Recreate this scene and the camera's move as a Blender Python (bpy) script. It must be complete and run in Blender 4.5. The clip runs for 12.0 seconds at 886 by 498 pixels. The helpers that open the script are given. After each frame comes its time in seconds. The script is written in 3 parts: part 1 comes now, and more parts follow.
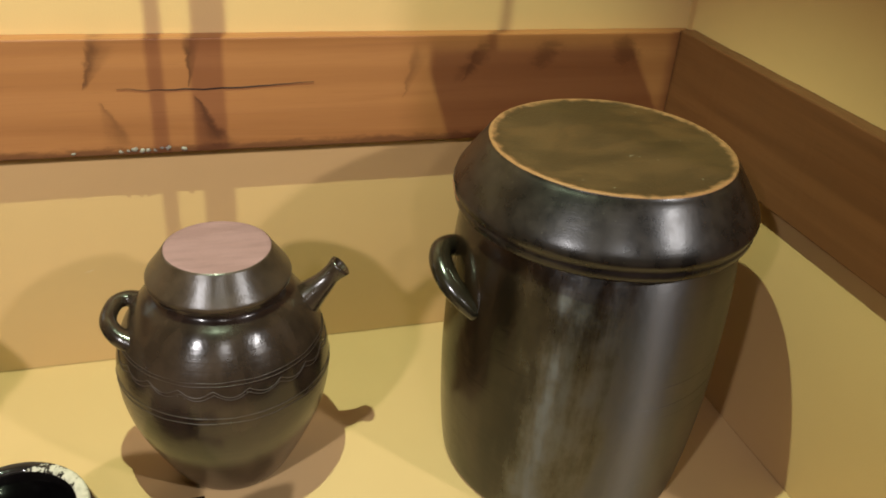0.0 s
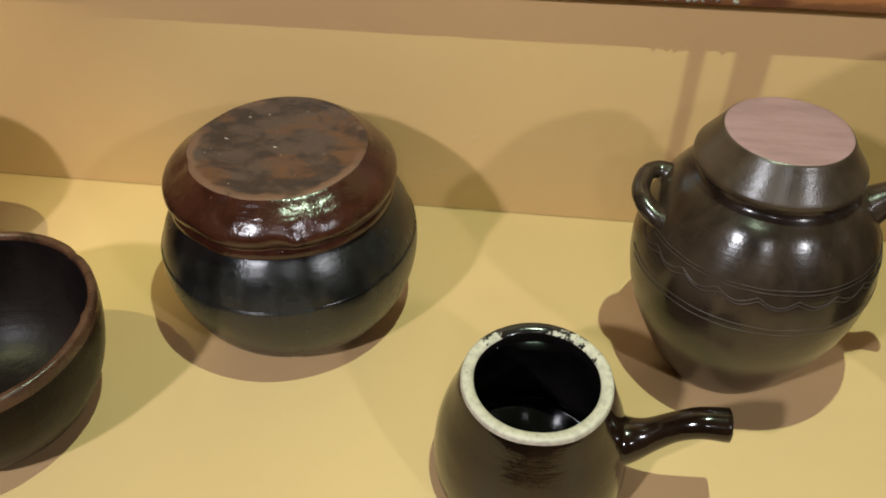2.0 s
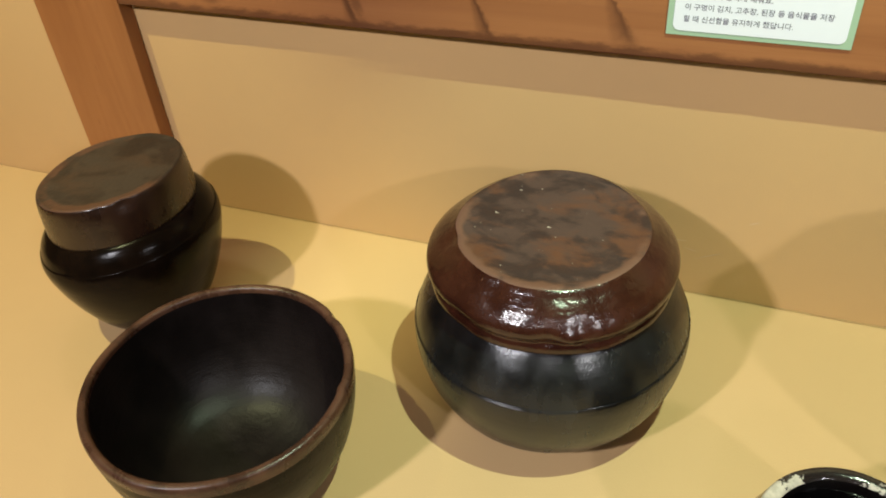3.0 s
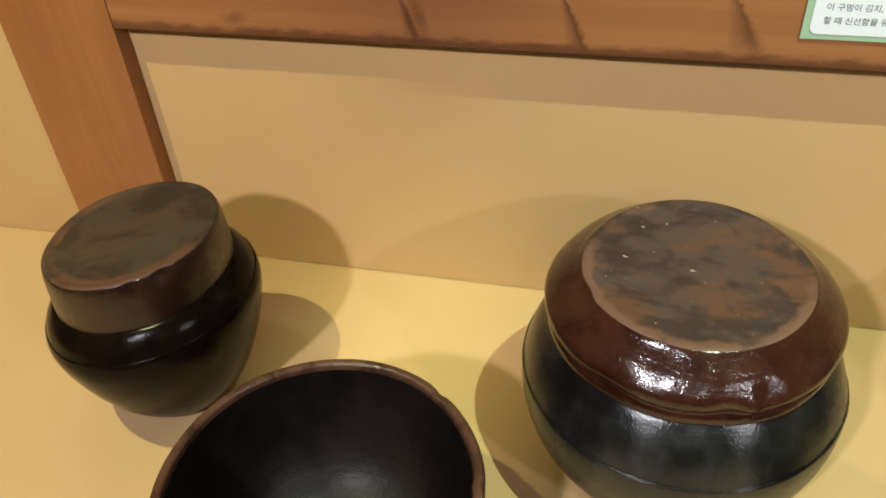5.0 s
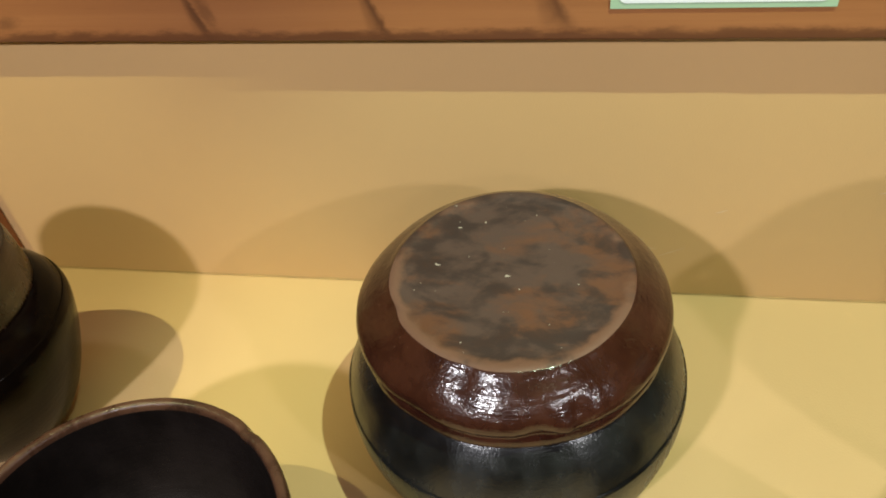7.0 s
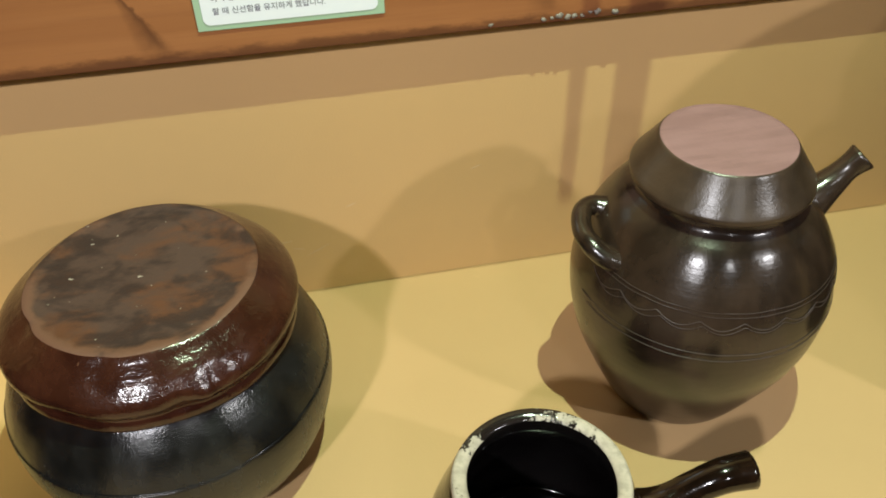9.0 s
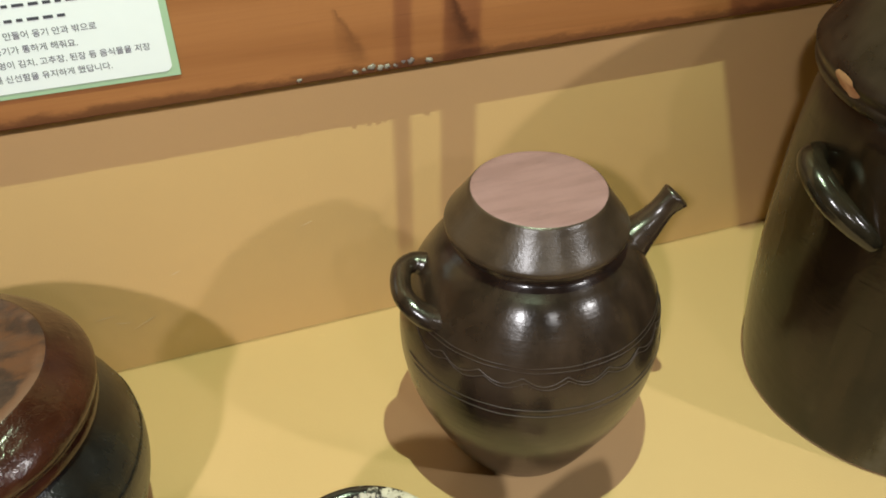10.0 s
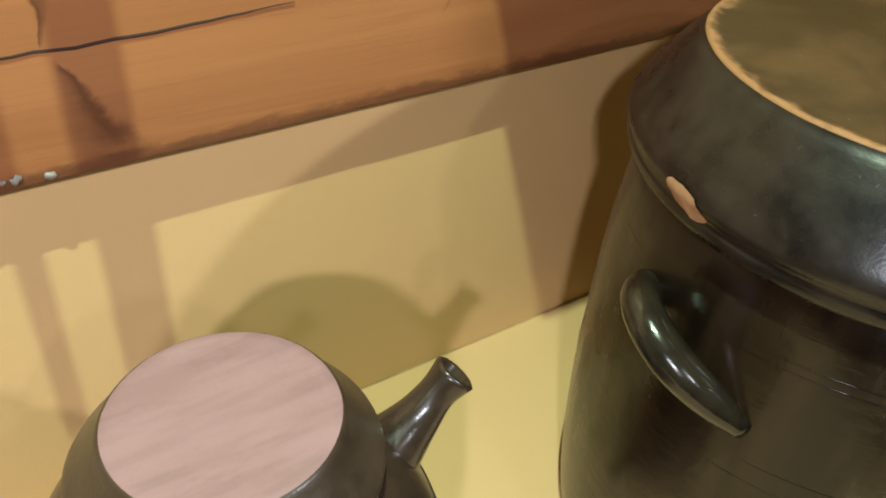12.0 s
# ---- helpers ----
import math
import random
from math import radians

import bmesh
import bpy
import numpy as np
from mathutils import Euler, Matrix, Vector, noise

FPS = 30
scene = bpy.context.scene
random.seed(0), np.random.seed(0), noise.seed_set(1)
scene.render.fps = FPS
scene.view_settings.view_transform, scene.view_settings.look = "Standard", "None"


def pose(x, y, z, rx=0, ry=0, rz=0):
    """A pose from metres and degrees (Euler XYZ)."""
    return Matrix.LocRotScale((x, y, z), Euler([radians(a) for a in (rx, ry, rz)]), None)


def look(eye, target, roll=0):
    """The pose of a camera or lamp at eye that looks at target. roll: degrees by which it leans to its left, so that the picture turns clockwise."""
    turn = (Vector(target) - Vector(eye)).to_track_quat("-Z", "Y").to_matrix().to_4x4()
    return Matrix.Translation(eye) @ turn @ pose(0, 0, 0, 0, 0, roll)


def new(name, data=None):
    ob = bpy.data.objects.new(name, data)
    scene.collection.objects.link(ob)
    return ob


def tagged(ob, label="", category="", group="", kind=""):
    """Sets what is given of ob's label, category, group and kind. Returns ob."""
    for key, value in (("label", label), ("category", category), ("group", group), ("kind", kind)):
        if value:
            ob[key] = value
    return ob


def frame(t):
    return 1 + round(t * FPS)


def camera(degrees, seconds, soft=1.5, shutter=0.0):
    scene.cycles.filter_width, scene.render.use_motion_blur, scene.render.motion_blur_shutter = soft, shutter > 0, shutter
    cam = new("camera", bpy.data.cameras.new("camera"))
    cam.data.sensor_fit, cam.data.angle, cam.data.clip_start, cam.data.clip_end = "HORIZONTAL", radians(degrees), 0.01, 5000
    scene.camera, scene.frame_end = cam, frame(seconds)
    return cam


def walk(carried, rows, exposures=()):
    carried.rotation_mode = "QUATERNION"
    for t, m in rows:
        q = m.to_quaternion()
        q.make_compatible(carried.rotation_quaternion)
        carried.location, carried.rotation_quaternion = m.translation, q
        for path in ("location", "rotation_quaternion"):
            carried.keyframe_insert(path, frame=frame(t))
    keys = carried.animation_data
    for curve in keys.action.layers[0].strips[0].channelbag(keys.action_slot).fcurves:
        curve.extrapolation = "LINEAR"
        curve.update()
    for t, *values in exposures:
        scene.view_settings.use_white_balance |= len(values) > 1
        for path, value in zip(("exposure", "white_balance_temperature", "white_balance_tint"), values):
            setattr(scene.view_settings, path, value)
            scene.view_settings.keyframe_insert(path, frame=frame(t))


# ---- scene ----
cam = camera(56.7, 12.0, soft=1.8)
PATH = [
    (0, (0.256, -1.099, 0.825), (0.82, 0.534, -0.183), 4.8),
    (0.5, (0.225, -1.106, 0.82), (0.816, 0.477, -0.249), 5.6),
    (0.8, (0.17, -1.105, 0.806), (0.62, 0.487, -0.318), 5.3),
    (1, (0.135, -1.089, 0.795), (0.472, 0.492, -0.382), 4.8),
    (1.5, (0.082, -1.035, 0.771), (0.143, 0.515, -0.491), 1.8),
    (2, (0.027, -0.96, 0.777), (-0.169, 0.521, -0.553), -0.3),
    (2.5, (-0.008, -0.884, 0.764), (-0.516, 0.511, -0.576), -4.2),
    (3, (-0.096, -0.884, 0.778), (-0.716, 0.538, -0.483), -4.8),
    (4.8, (-0.333, -0.852, 0.754), (-0.777, 0.636, -0.506), -4.1),
    (5, (-0.328, -0.804, 0.741), (-0.752, 0.679, -0.532), -4.0),
    (5.5, (-0.293, -0.699, 0.734), (-0.694, 0.742, -0.594), -4.5),
    (6, (-0.259, -0.648, 0.721), (-0.641, 0.741, -0.666), -5.1),
    (6.5, (-0.237, -0.646, 0.724), (-0.627, 0.727, -0.677), -6.2),
    (7, (-0.208, -0.688, 0.737), (-0.529, 0.718, -0.648), -6.9),
    (7.5, (-0.182, -0.753, 0.744), (-0.28, 0.735, -0.588), -4.5),
    (7.7, (-0.169, -0.772, 0.747), (-0.187, 0.729, -0.576), -5.0),
    (9.3, (-0.081, -0.812, 0.731), (0.272, 0.689, -0.543), -0.1),
    (9.5, (-0.062, -0.812, 0.732), (0.328, 0.687, -0.533), 0.1),
    (10, (-0.006, -0.787, 0.735), (0.514, 0.696, -0.501), -0.2),
    (10.5, (0.107, -0.682, 0.718), (0.857, 0.711, -0.506), 2.0),
    (11, (0.2, -0.585, 0.696), (1.117, 0.719, -0.512), 3.9),
    (11.5, (0.215, -0.546, 0.675), (1.168, 0.744, -0.52), 4.3),
    (12, (0.194, -0.53, 0.662), (1.136, 0.746, -0.557), 5.1),
]
walk(cam, [(t, look(eye, target, roll)) for t, eye, target, roll in PATH],
     exposures=[(0.0, 0.04, 6350, 8), (0.6, 0.22, 5950, 8), (1.2, -0.05, 5750, 8), (2.0, -0.22, 5950, 8.5), (3.0, -0.08, 6100, 8.5), (7.5, -0.1, 6050, 7.5), (9.5, -0.16, 6200, 7.5), (10.5, -0.02, 6250, 7.5), (11.0, 0.12, 6000, 6.5), (12.0, 0.32, 5650, 5.5)])

# ---------------------------------------------------------------- light
LAMPS = [
    # name, kind, place, aim, watts, colour, radius, cone degrees, blend
    ("front_lamp_west", "SPOT", (-0.98, -1.90, 1.68), (-0.45, -0.10, 0.10), 156.0, (1.0, 0.94, 0.94), 0.055, 78, 0.9),
    ("front_lamp_middle", "SPOT", (0.28, -2.57, 1.80), (0.75, 0.0, 0.2), 30.0, (1.0, 0.94, 0.92), 0.07, 62, 1.0),
    ("front_lamp_east", "SPOT", (2.15, -2.49, 2.10), (0.55, 0.0, 0.2), 168.0, (1.0, 0.94, 0.92), 0.07, 54, 1.0),
    ("overhead_spot", "SPOT", (0.17, -0.485, 1.70), (0.30, -0.30, 0.0), 107.0, (0.82, 1.0, 0.64), 0.008, 70, 0.4),
    ("overhead_spot_west", "SPOT", (-1.20, -0.62, 1.70), (-1.10, -0.26, 0.0), 80.0, (0.98, 0.94, 0.44), 0.012, 50, 0.6),
]
for lamp_name, kind, place, aim, watts, colour, radius, cone, blend in LAMPS:
    lamp = bpy.data.lights.new(lamp_name, kind)
    lamp.energy, lamp.color, lamp.shadow_soft_size = watts, colour, radius
    if kind == "SPOT":
        lamp.spot_size, lamp.spot_blend = radians(cone), blend
    lamp_ob = new(lamp_name, lamp)
    lamp_ob.matrix_world = look(place, aim) if aim else pose(*place)

world = bpy.data.worlds.new("gallery_dim")
world.use_nodes = True
world.node_tree.nodes["Background"].inputs[0].default_value = (1.0, 0.85, 0.7, 1)
world.node_tree.nodes["Background"].inputs[1].default_value = 0.006
scene.world = world


# ---------------------------------------------------------------- materials
class Nodes:
    """Short hand for building a node material."""

    def __init__(self, name, mat=None):
        self.mat = mat or bpy.data.materials.new(name)
        self.mat.use_nodes = True
        self.tree = self.mat.node_tree
        self.bsdf = self.tree.nodes["Principled BSDF"]
        self.coord = self.tree.nodes.new("ShaderNodeTexCoord").outputs["Object"]

    def set(self, socket, value):
        if isinstance(value, bpy.types.NodeSocket):
            self.tree.links.new(value, socket)
        elif isinstance(value, tuple) and len(value) == 3 and socket.type == "RGBA":
            socket.default_value = (*value, 1)
        else:
            socket.default_value = value

    def bs(self, **kw):
        for key, value in kw.items():
            self.set(self.bsdf.inputs[key.replace("_", " ").title().replace("Ior", "IOR")], value)
        return self

    def mapped(self, scale=(1, 1, 1), rot=(0, 0, 0), loc=(0, 0, 0)):
        n = self.tree.nodes.new("ShaderNodeMapping")
        self.set(n.inputs["Vector"], self.coord)
        n.inputs["Scale"].default_value, n.inputs["Location"].default_value = scale, loc
        n.inputs["Rotation"].default_value = [radians(a) for a in rot]
        return n.outputs[0]

    def noise(self, scale, detail=4, rough=0.55, vector=None, distortion=0.0):
        n = self.tree.nodes.new("ShaderNodeTexNoise")
        self.set(n.inputs["Vector"], vector or self.coord)
        for key, value in (("Scale", scale), ("Detail", detail), ("Roughness", rough), ("Distortion", distortion)):
            n.inputs[key].default_value = value
        return n.outputs[0]

    def wave(self, scale, distortion, detail, vector, detail_scale=1.0):
        n = self.tree.nodes.new("ShaderNodeTexWave")
        n.bands_direction = "Z"
        self.set(n.inputs["Vector"], vector)
        for key, value in (("Scale", scale), ("Distortion", distortion), ("Detail", detail), ("Detail Scale", detail_scale)):
            n.inputs[key].default_value = value
        return n.outputs["Fac"]

    def span(self, value, a, b, c=0.0, d=1.0, smooth=True):
        n = self.tree.nodes.new("ShaderNodeMapRange")
        n.interpolation_type = "SMOOTHSTEP" if smooth else "LINEAR"
        self.set(n.inputs["Value"], value)
        for key, v in zip(("From Min", "From Max", "To Min", "To Max"), (a, b, c, d)):
            n.inputs[key].default_value = v
        return n.outputs[0]

    def math(self, op, a, b=0.0):
        n = self.tree.nodes.new("ShaderNodeMath")
        n.operation = op
        self.set(n.inputs[0], a), self.set(n.inputs[1], b)
        return n.outputs[0]

    def mix(self, fac, a, b):
        n = self.tree.nodes.new("ShaderNodeMix")
        n.data_type = "RGBA"
        self.set(n.inputs[0], fac), self.set(n.inputs[6], a), self.set(n.inputs[7], b)
        return n.outputs[2]

    def axis(self, index):
        n = self.tree.nodes.new("ShaderNodeSeparateXYZ")
        self.set(n.inputs[0], self.coord)
        return n.outputs[index]

    def far(self, place, scale, lean=0.0):
        """Distance from a place, in a leaning ellipse of the given half sizes."""
        m = self.tree.nodes.new("ShaderNodeMapping")
        m.vector_type = "TEXTURE"
        self.set(m.inputs["Vector"], self.coord)
        m.inputs["Location"].default_value, m.inputs["Scale"].default_value = place, scale
        m.inputs["Rotation"].default_value = (0, radians(lean), 0)
        n = self.tree.nodes.new("ShaderNodeVectorMath")
        n.operation = "LENGTH"
        self.set(n.inputs[0], m.outputs[0])
        return n.outputs["Value"]

    def bump(self, height, strength, distance):
        n = self.tree.nodes.new("ShaderNodeBump")
        self.set(n.inputs["Height"], height)
        n.inputs["Strength"].default_value, n.inputs["Distance"].default_value = strength, distance
        self.set(self.bsdf.inputs["Normal"], n.outputs[0])
        return self


def paint(name, colour, worn):
    m = Nodes(name)
    broad, fine = m.noise(2.2, 5), m.noise(420, 3)
    scuffs = m.span(m.noise(14, 6, 0.7, m.mapped((1, 1, 4))), 0.66, 0.78)
    base = m.mix(m.span(broad, 0.3, 0.7), colour, worn)
    base = m.mix(m.math("MULTIPLY", scuffs, 0.25), base, tuple(min(1, c * 1.25) for c in colour))
    m.bs(base_color=base, roughness=m.span(broad, 0.3, 0.7, 0.5, 0.62), specular_ior_level=0.35)
    return m.bump(m.math("ADD", fine, m.math("MULTIPLY", m.noise(30, 3), 0.6)), 0.12, 0.002).mat


def glaze(name, dark, light, rough=(0.12, 0.3), streak=0.5, pits=0.15, speck=None, drawn=0.0, mottle=9, blotch=None, relief=0.35):
    """Brown ash glaze: runs down the wall, pools and throwing lines. drawn: how far the fine throwing lines stretch a highlight up and down."""
    m = Nodes(name)
    blot = m.noise(mottle, 5, 0.6)
    runs = m.noise(1.0, 4, 0.6, m.mapped((38, 38, 3.5)))
    rings = m.noise(1.0, 3, 0.6, m.mapped((2, 2, 150)))
    tone = m.math("ADD", m.math("MULTIPLY", runs, streak), m.math("MULTIPLY", blot, 1 - streak))
    base = m.mix(m.span(tone, 0.36, 0.64), dark, light)
    # ragged darker patches, drawn out up and down
    if blotch:
        edge = m.noise(1.0, 5, 0.6, m.mapped((14, 14, 3), loc=(2, 5, 1)), 0.3)
        base = m.mix(m.span(edge, 0.58, 0.66, 0, 0.8), base, blotch)
    if speck:
        base = m.mix(m.span(m.noise(260, 2), 0.70, 0.78, 0, 0.6), base, speck)
    m.bs(base_color=base, roughness=m.span(tone, 0.3, 0.7, *rough), ior=1.56)
    if drawn:
        tangent = m.tree.nodes.new("ShaderNodeTangent")
        tangent.direction_type, tangent.axis = "RADIAL", "Z"
        m.bs(anisotropic=drawn, anisotropic_rotation=0.25, tangent=tangent.outputs[0])
    height = m.math("ADD", m.math("MULTIPLY", rings, 0.5), m.math("ADD", m.math("MULTIPLY", m.noise(70, 3), 0.8), m.math("MULTIPLY", m.noise(520, 2), pits)))
    return m.bump(height, relief, 0.0012).mat


def bare_clay(name, base, other, dark, scale=14, stretch=(1, 1, 1), amount=0.5, rough=0.75):
    m = Nodes(name)
    patches = m.noise(scale, 6, 0.62, m.mapped(stretch))
    stain = m.span(m.noise(scale * 0.8, 5, 0.65, m.mapped(stretch, loc=(3, 1, 7))), 0.5, 0.62, 0, amount)
    colour = m.mix(m.span(patches, 0.38, 0.62), base, other)
    colour = m.mix(stain, colour, dark)
    m.bs(base_color=colour, roughness=m.span(patches, 0.3, 0.7, rough, rough - 0.2), specular_ior_level=0.35)
    return m.bump(m.math("ADD", m.noise(180, 4), patches), 0.4, 0.0012).mat


def timber(name, pale, deep, dark, knots=(), along=(1.2, 14, 30), grain=1.0, flames=(), foot=None):
    """Varnished softwood. knots: (x, z, half width, half height, lean) on the face. flames: spike knots, (x, z) of the point, then (x, z) and half width of
    the broad end, and depth of colour. foot: height below which the lower edge is weathered."""
    m = Nodes(name)
    warp = m.noise(1.0, 4, 0.6, m.mapped(tuple(a * 0.8 for a in along)), 0.8)
    rings = m.wave(0.22, 9.0, 3.0, m.mapped(along), 0.9)
    fibre = m.noise(1.0, 4, 0.7, m.mapped((along[0] * 5, along[1] * 12, along[2] * 12)))
    colour = m.mix(m.span(rings, 0.1, 0.95, 0, 0.32 * grain), pale, deep)
    colour = m.mix(m.span(fibre, 0.45, 0.85, 0, 0.28), colour, deep)
    colour = m.mix(m.span(warp, 0.42, 0.75, 0, 0.7), colour, deep)
    pores = m.noise(1.0, 3, 0.6, m.mapped(tuple(a * k for a, k in zip(along, (9, 22, 22)))))
    colour = m.mix(m.span(pores, 0.66, 0.74, 0, 0.3), colour, dark)
    ragged = m.math("MULTIPLY", m.math("SUBTRACT", m.noise(1.0, 6, 0.7, m.mapped((26, 26, 40)), 1.0), 0.5), 2.6)
    for x, z, w, h, lean in knots:
        d = m.math("ADD", m.far((x, 0, z), (w, 1, h), lean), ragged)
        colour = m.mix(m.span(d, 0.25, 1.25, 0.45, 0.0), colour, dark)
    shaky = m.math("MULTIPLY", m.math("SUBTRACT", m.noise(1.0, 5, 0.6, m.mapped((34, 34, 42)), 0.6), 0.5), 2.4)
    for x0, z0, x1, z1, w, depth in flames:
        n = m.tree.nodes.new("ShaderNodeMapping")
        n.vector_type = "TEXTURE"
        m.set(n.inputs["Vector"], m.coord)
        n.inputs["Location"].default_value = (x0, 0, z0)
        n.inputs["Rotation"].default_value = (0, math.atan2(x1 - x0, z1 - z0), 0)
        n.inputs["Scale"].default_value = (w * 1.3, 1, math.hypot(x1 - x0, z1 - z0))
        sep = m.tree.nodes.new("ShaderNodeSeparateXYZ")
        m.set(sep.inputs[0], n.outputs[0])
        along_it = m.math("ADD", sep.outputs[2], m.math("MULTIPLY", shaky, 0.18))
        across = m.math("DIVIDE", m.math("ADD", sep.outputs[0], m.math("MULTIPLY", shaky, 0.45)), m.math("MAXIMUM", m.math("ADD", along_it, 0.10), 0.05))
        inside = m.math("MULTIPLY", m.span(m.math("ABSOLUTE", across), 0.45, 1.25, 1.0, 0.0), m.math("MULTIPLY", m.span(along_it, -0.05, 0.06), m.span(along_it, 0.75, 1.2, 1.0, 0.0)))
        edge = m.span(across, -1.0, 0.6, 1.0, 0.35)
        colour = m.mix(m.math("MULTIPLY", m.math("MULTIPLY", inside, edge), depth), colour, dark)
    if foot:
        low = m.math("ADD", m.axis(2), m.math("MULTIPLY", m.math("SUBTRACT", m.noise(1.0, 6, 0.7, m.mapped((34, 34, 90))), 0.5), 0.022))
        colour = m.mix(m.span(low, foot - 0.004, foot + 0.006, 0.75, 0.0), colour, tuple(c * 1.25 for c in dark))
    m.bs(base_color=colour, roughness=m.span(fibre, 0.3, 0.8, 0.34, 0.5), specular_ior_level=0.45)
    return m.bump(m.math("ADD", fibre, m.math("MULTIPLY", rings, 0.3)), 0.2, 0.001).mat


def plain(name, colour, rough=0.6, metal=0.0, vary=0.12, scale=60):
    m = Nodes(name)
    n = m.noise(scale, 4)
    m.bs(base_color=m.mix(n, tuple(c * (1 - vary) for c in colour), tuple(min(1, c * (1 + vary)) for c in colour)), roughness=rough, metallic=metal)
    return m.bump(n, 0.1, 0.0008).mat


OCHRE = (0.58, 0.368, 0.163)
M_WALL = paint("ochre_wall_paint", OCHRE, (0.555, 0.348, 0.151))
M_PLINTH = paint("ochre_plinth_paint", (0.58, 0.382, 0.182), (0.555, 0.36, 0.169))
M_FLOOR = paint("gallery_floor", (0.17, 0.15, 0.125), (0.13, 0.11, 0.09))
M_CEIL = paint("gallery_ceiling", (0.10, 0.092, 0.08), (0.085, 0.078, 0.07))
KNOTS = [(-0.570, 0.378, 0.005, 0.028, -18), (-0.560, 0.385, 0.009, 0.026, -18), (-0.770, 0.374, 0.022, 0.010, -8), (0.650, 0.470, 0.016, 0.034, 35),
         (0.760, 0.480, 0.018, 0.030, 40), (0.890, 0.480, 0.030, 0.020, 50)]
FLAMES = [(0.134, 0.4455, 0.161, 0.506, 0.0135, 0.85), (0.260, 0.4455, 0.2665, 0.507, 0.0075, 0.9), (0.2645, 0.4305, 0.286, 0.3605, 0.018, 0.9), (0.1475, 0.4255, 0.1665, 0.366, 0.014, 0.5),
          (-0.258, 0.432, -0.230, 0.362, 0.012, 0.8), (-0.412, 0.415, -0.392, 0.354, 0.0085, 0.9), (-0.580, 0.412, -0.566, 0.356, 0.0075, 0.7), (0.548, 0.420, 0.572, 0.488, 0.010, 0.45),
          (0.635, 0.440, 0.668, 0.498, 0.010, 0.4)]
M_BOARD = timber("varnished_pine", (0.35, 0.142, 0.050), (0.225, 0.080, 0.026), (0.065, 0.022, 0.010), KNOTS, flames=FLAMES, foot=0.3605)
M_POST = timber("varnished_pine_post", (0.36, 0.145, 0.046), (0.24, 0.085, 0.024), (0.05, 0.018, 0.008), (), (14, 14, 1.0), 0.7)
# same pine at about 0.4, the side wall's shade put into the colour
M_SIDE = timber("varnished_pine_shaded", (0.145, 0.055, 0.021), (0.09, 0.032, 0.012), (0.03, 0.010, 0.005), (), (14, 1.2, 30), 0.8)
M_CRACK = plain("dark_crack", (0.035, 0.014, 0.007), 0.9)
M_GLUE = plain("dried_glue", (0.22, 0.185, 0.15), 0.4)
M_CAULK = plain("floor_joint_filler", (0.42, 0.25, 0.09), 0.8)

M_SPOUTED = glaze("brown_glaze_spouted_jar", (0.013, 0.0082, 0.0056), (0.040, 0.024, 0.0155), (0.17, 0.28), 0.35, 0.12, None, 0.45)
M_SPOUTLID = glaze("brown_glaze_cap", (0.028, 0.0175, 0.011), (0.055, 0.034, 0.021), (0.26, 0.38), 0.2, 0.3, None, 0.3, 20)
M_SPOUTTOP = bare_clay("pink_bare_clay", (0.262, 0.146, 0.150), (0.222, 0.122, 0.124), (0.15, 0.082, 0.082), 9, (1, 5, 1), 0.3)
M_INCISED = plain("incised_line_clay", (0.056, 0.038, 0.028), 0.4)
M_BIG = glaze("brown_glaze_large_jar", (0.006, 0.0035, 0.0018), (0.021, 0.0118, 0.0058), (0.33, 0.48), 0.8, 0.1, None, 0.9, 9, (0.004, 0.0025, 0.0016))


def fired_satin(mat, gloss, satin):
    """The glaze stays glossy on the side by the handle and turns satin in runs over the front."""
    m = Nodes(mat.name, mat)
    runs = m.noise(1.0, 5, 0.6, m.mapped((22, 22, 4)))
    blot = m.noise(1.0, 5, 0.65, m.mapped((9, 9, 7), loc=(3, 1, 5)))
    side = m.math("ADD", m.axis(0), m.math("ADD", m.math("MULTIPLY", m.math("SUBTRACT", runs, 0.5), 0.26), m.math("MULTIPLY", m.math("SUBTRACT", blot, 0.5), 0.22)))
    mask = m.span(side, -0.17, -0.02)
    m.bs(roughness=m.span(mask, 0, 1, gloss[0], satin[0]), anisotropic=m.span(mask, 0, 1, gloss[1], satin[1]), ior=m.span(mask, 0, 1, 1.45, 2.1))
    return mat


fired_satin(M_BIG, (0.22, 0.3), (0.44, 0.88))
M_BIGLUG = glaze("dark_glaze_lug", (0.008, 0.006, 0.004), (0.022, 0.016, 0.010), (0.10, 0.2), 0.3, 0.1, None, 0, 30)
M_BIGLID = glaze("black_brown_glaze_lid", (0.008, 0.0055, 0.0045), (0.022, 0.015, 0.012), (0.25, 0.34), 0.2, 0.4, (0.08, 0.065, 0.05), 0.0, 30, None, 0.14)
M_BIGLID.node_tree.nodes["Principled BSDF"].inputs["Specular IOR Level"].default_value = 0.36
M_RIMCLAY = bare_clay("terracotta_edge", (0.33, 0.155, 0.065), (0.26, 0.115, 0.048), (0.11, 0.045, 0.02), 40, (1, 1, 1), 0.45)
M_CHIP = bare_clay("fresh_chip_clay", (0.46, 0.26, 0.14), (0.40, 0.22, 0.115), (0.26, 0.14, 0.07), 60, (1, 1, 1), 0.2)
M_POTBLACK = glaze("black_glaze_pot", (0.006, 0.0055, 0.005), (0.015, 0.0145, 0.014), (0.20, 0.30), 0.5, 0.6, None, 0.75, 25)
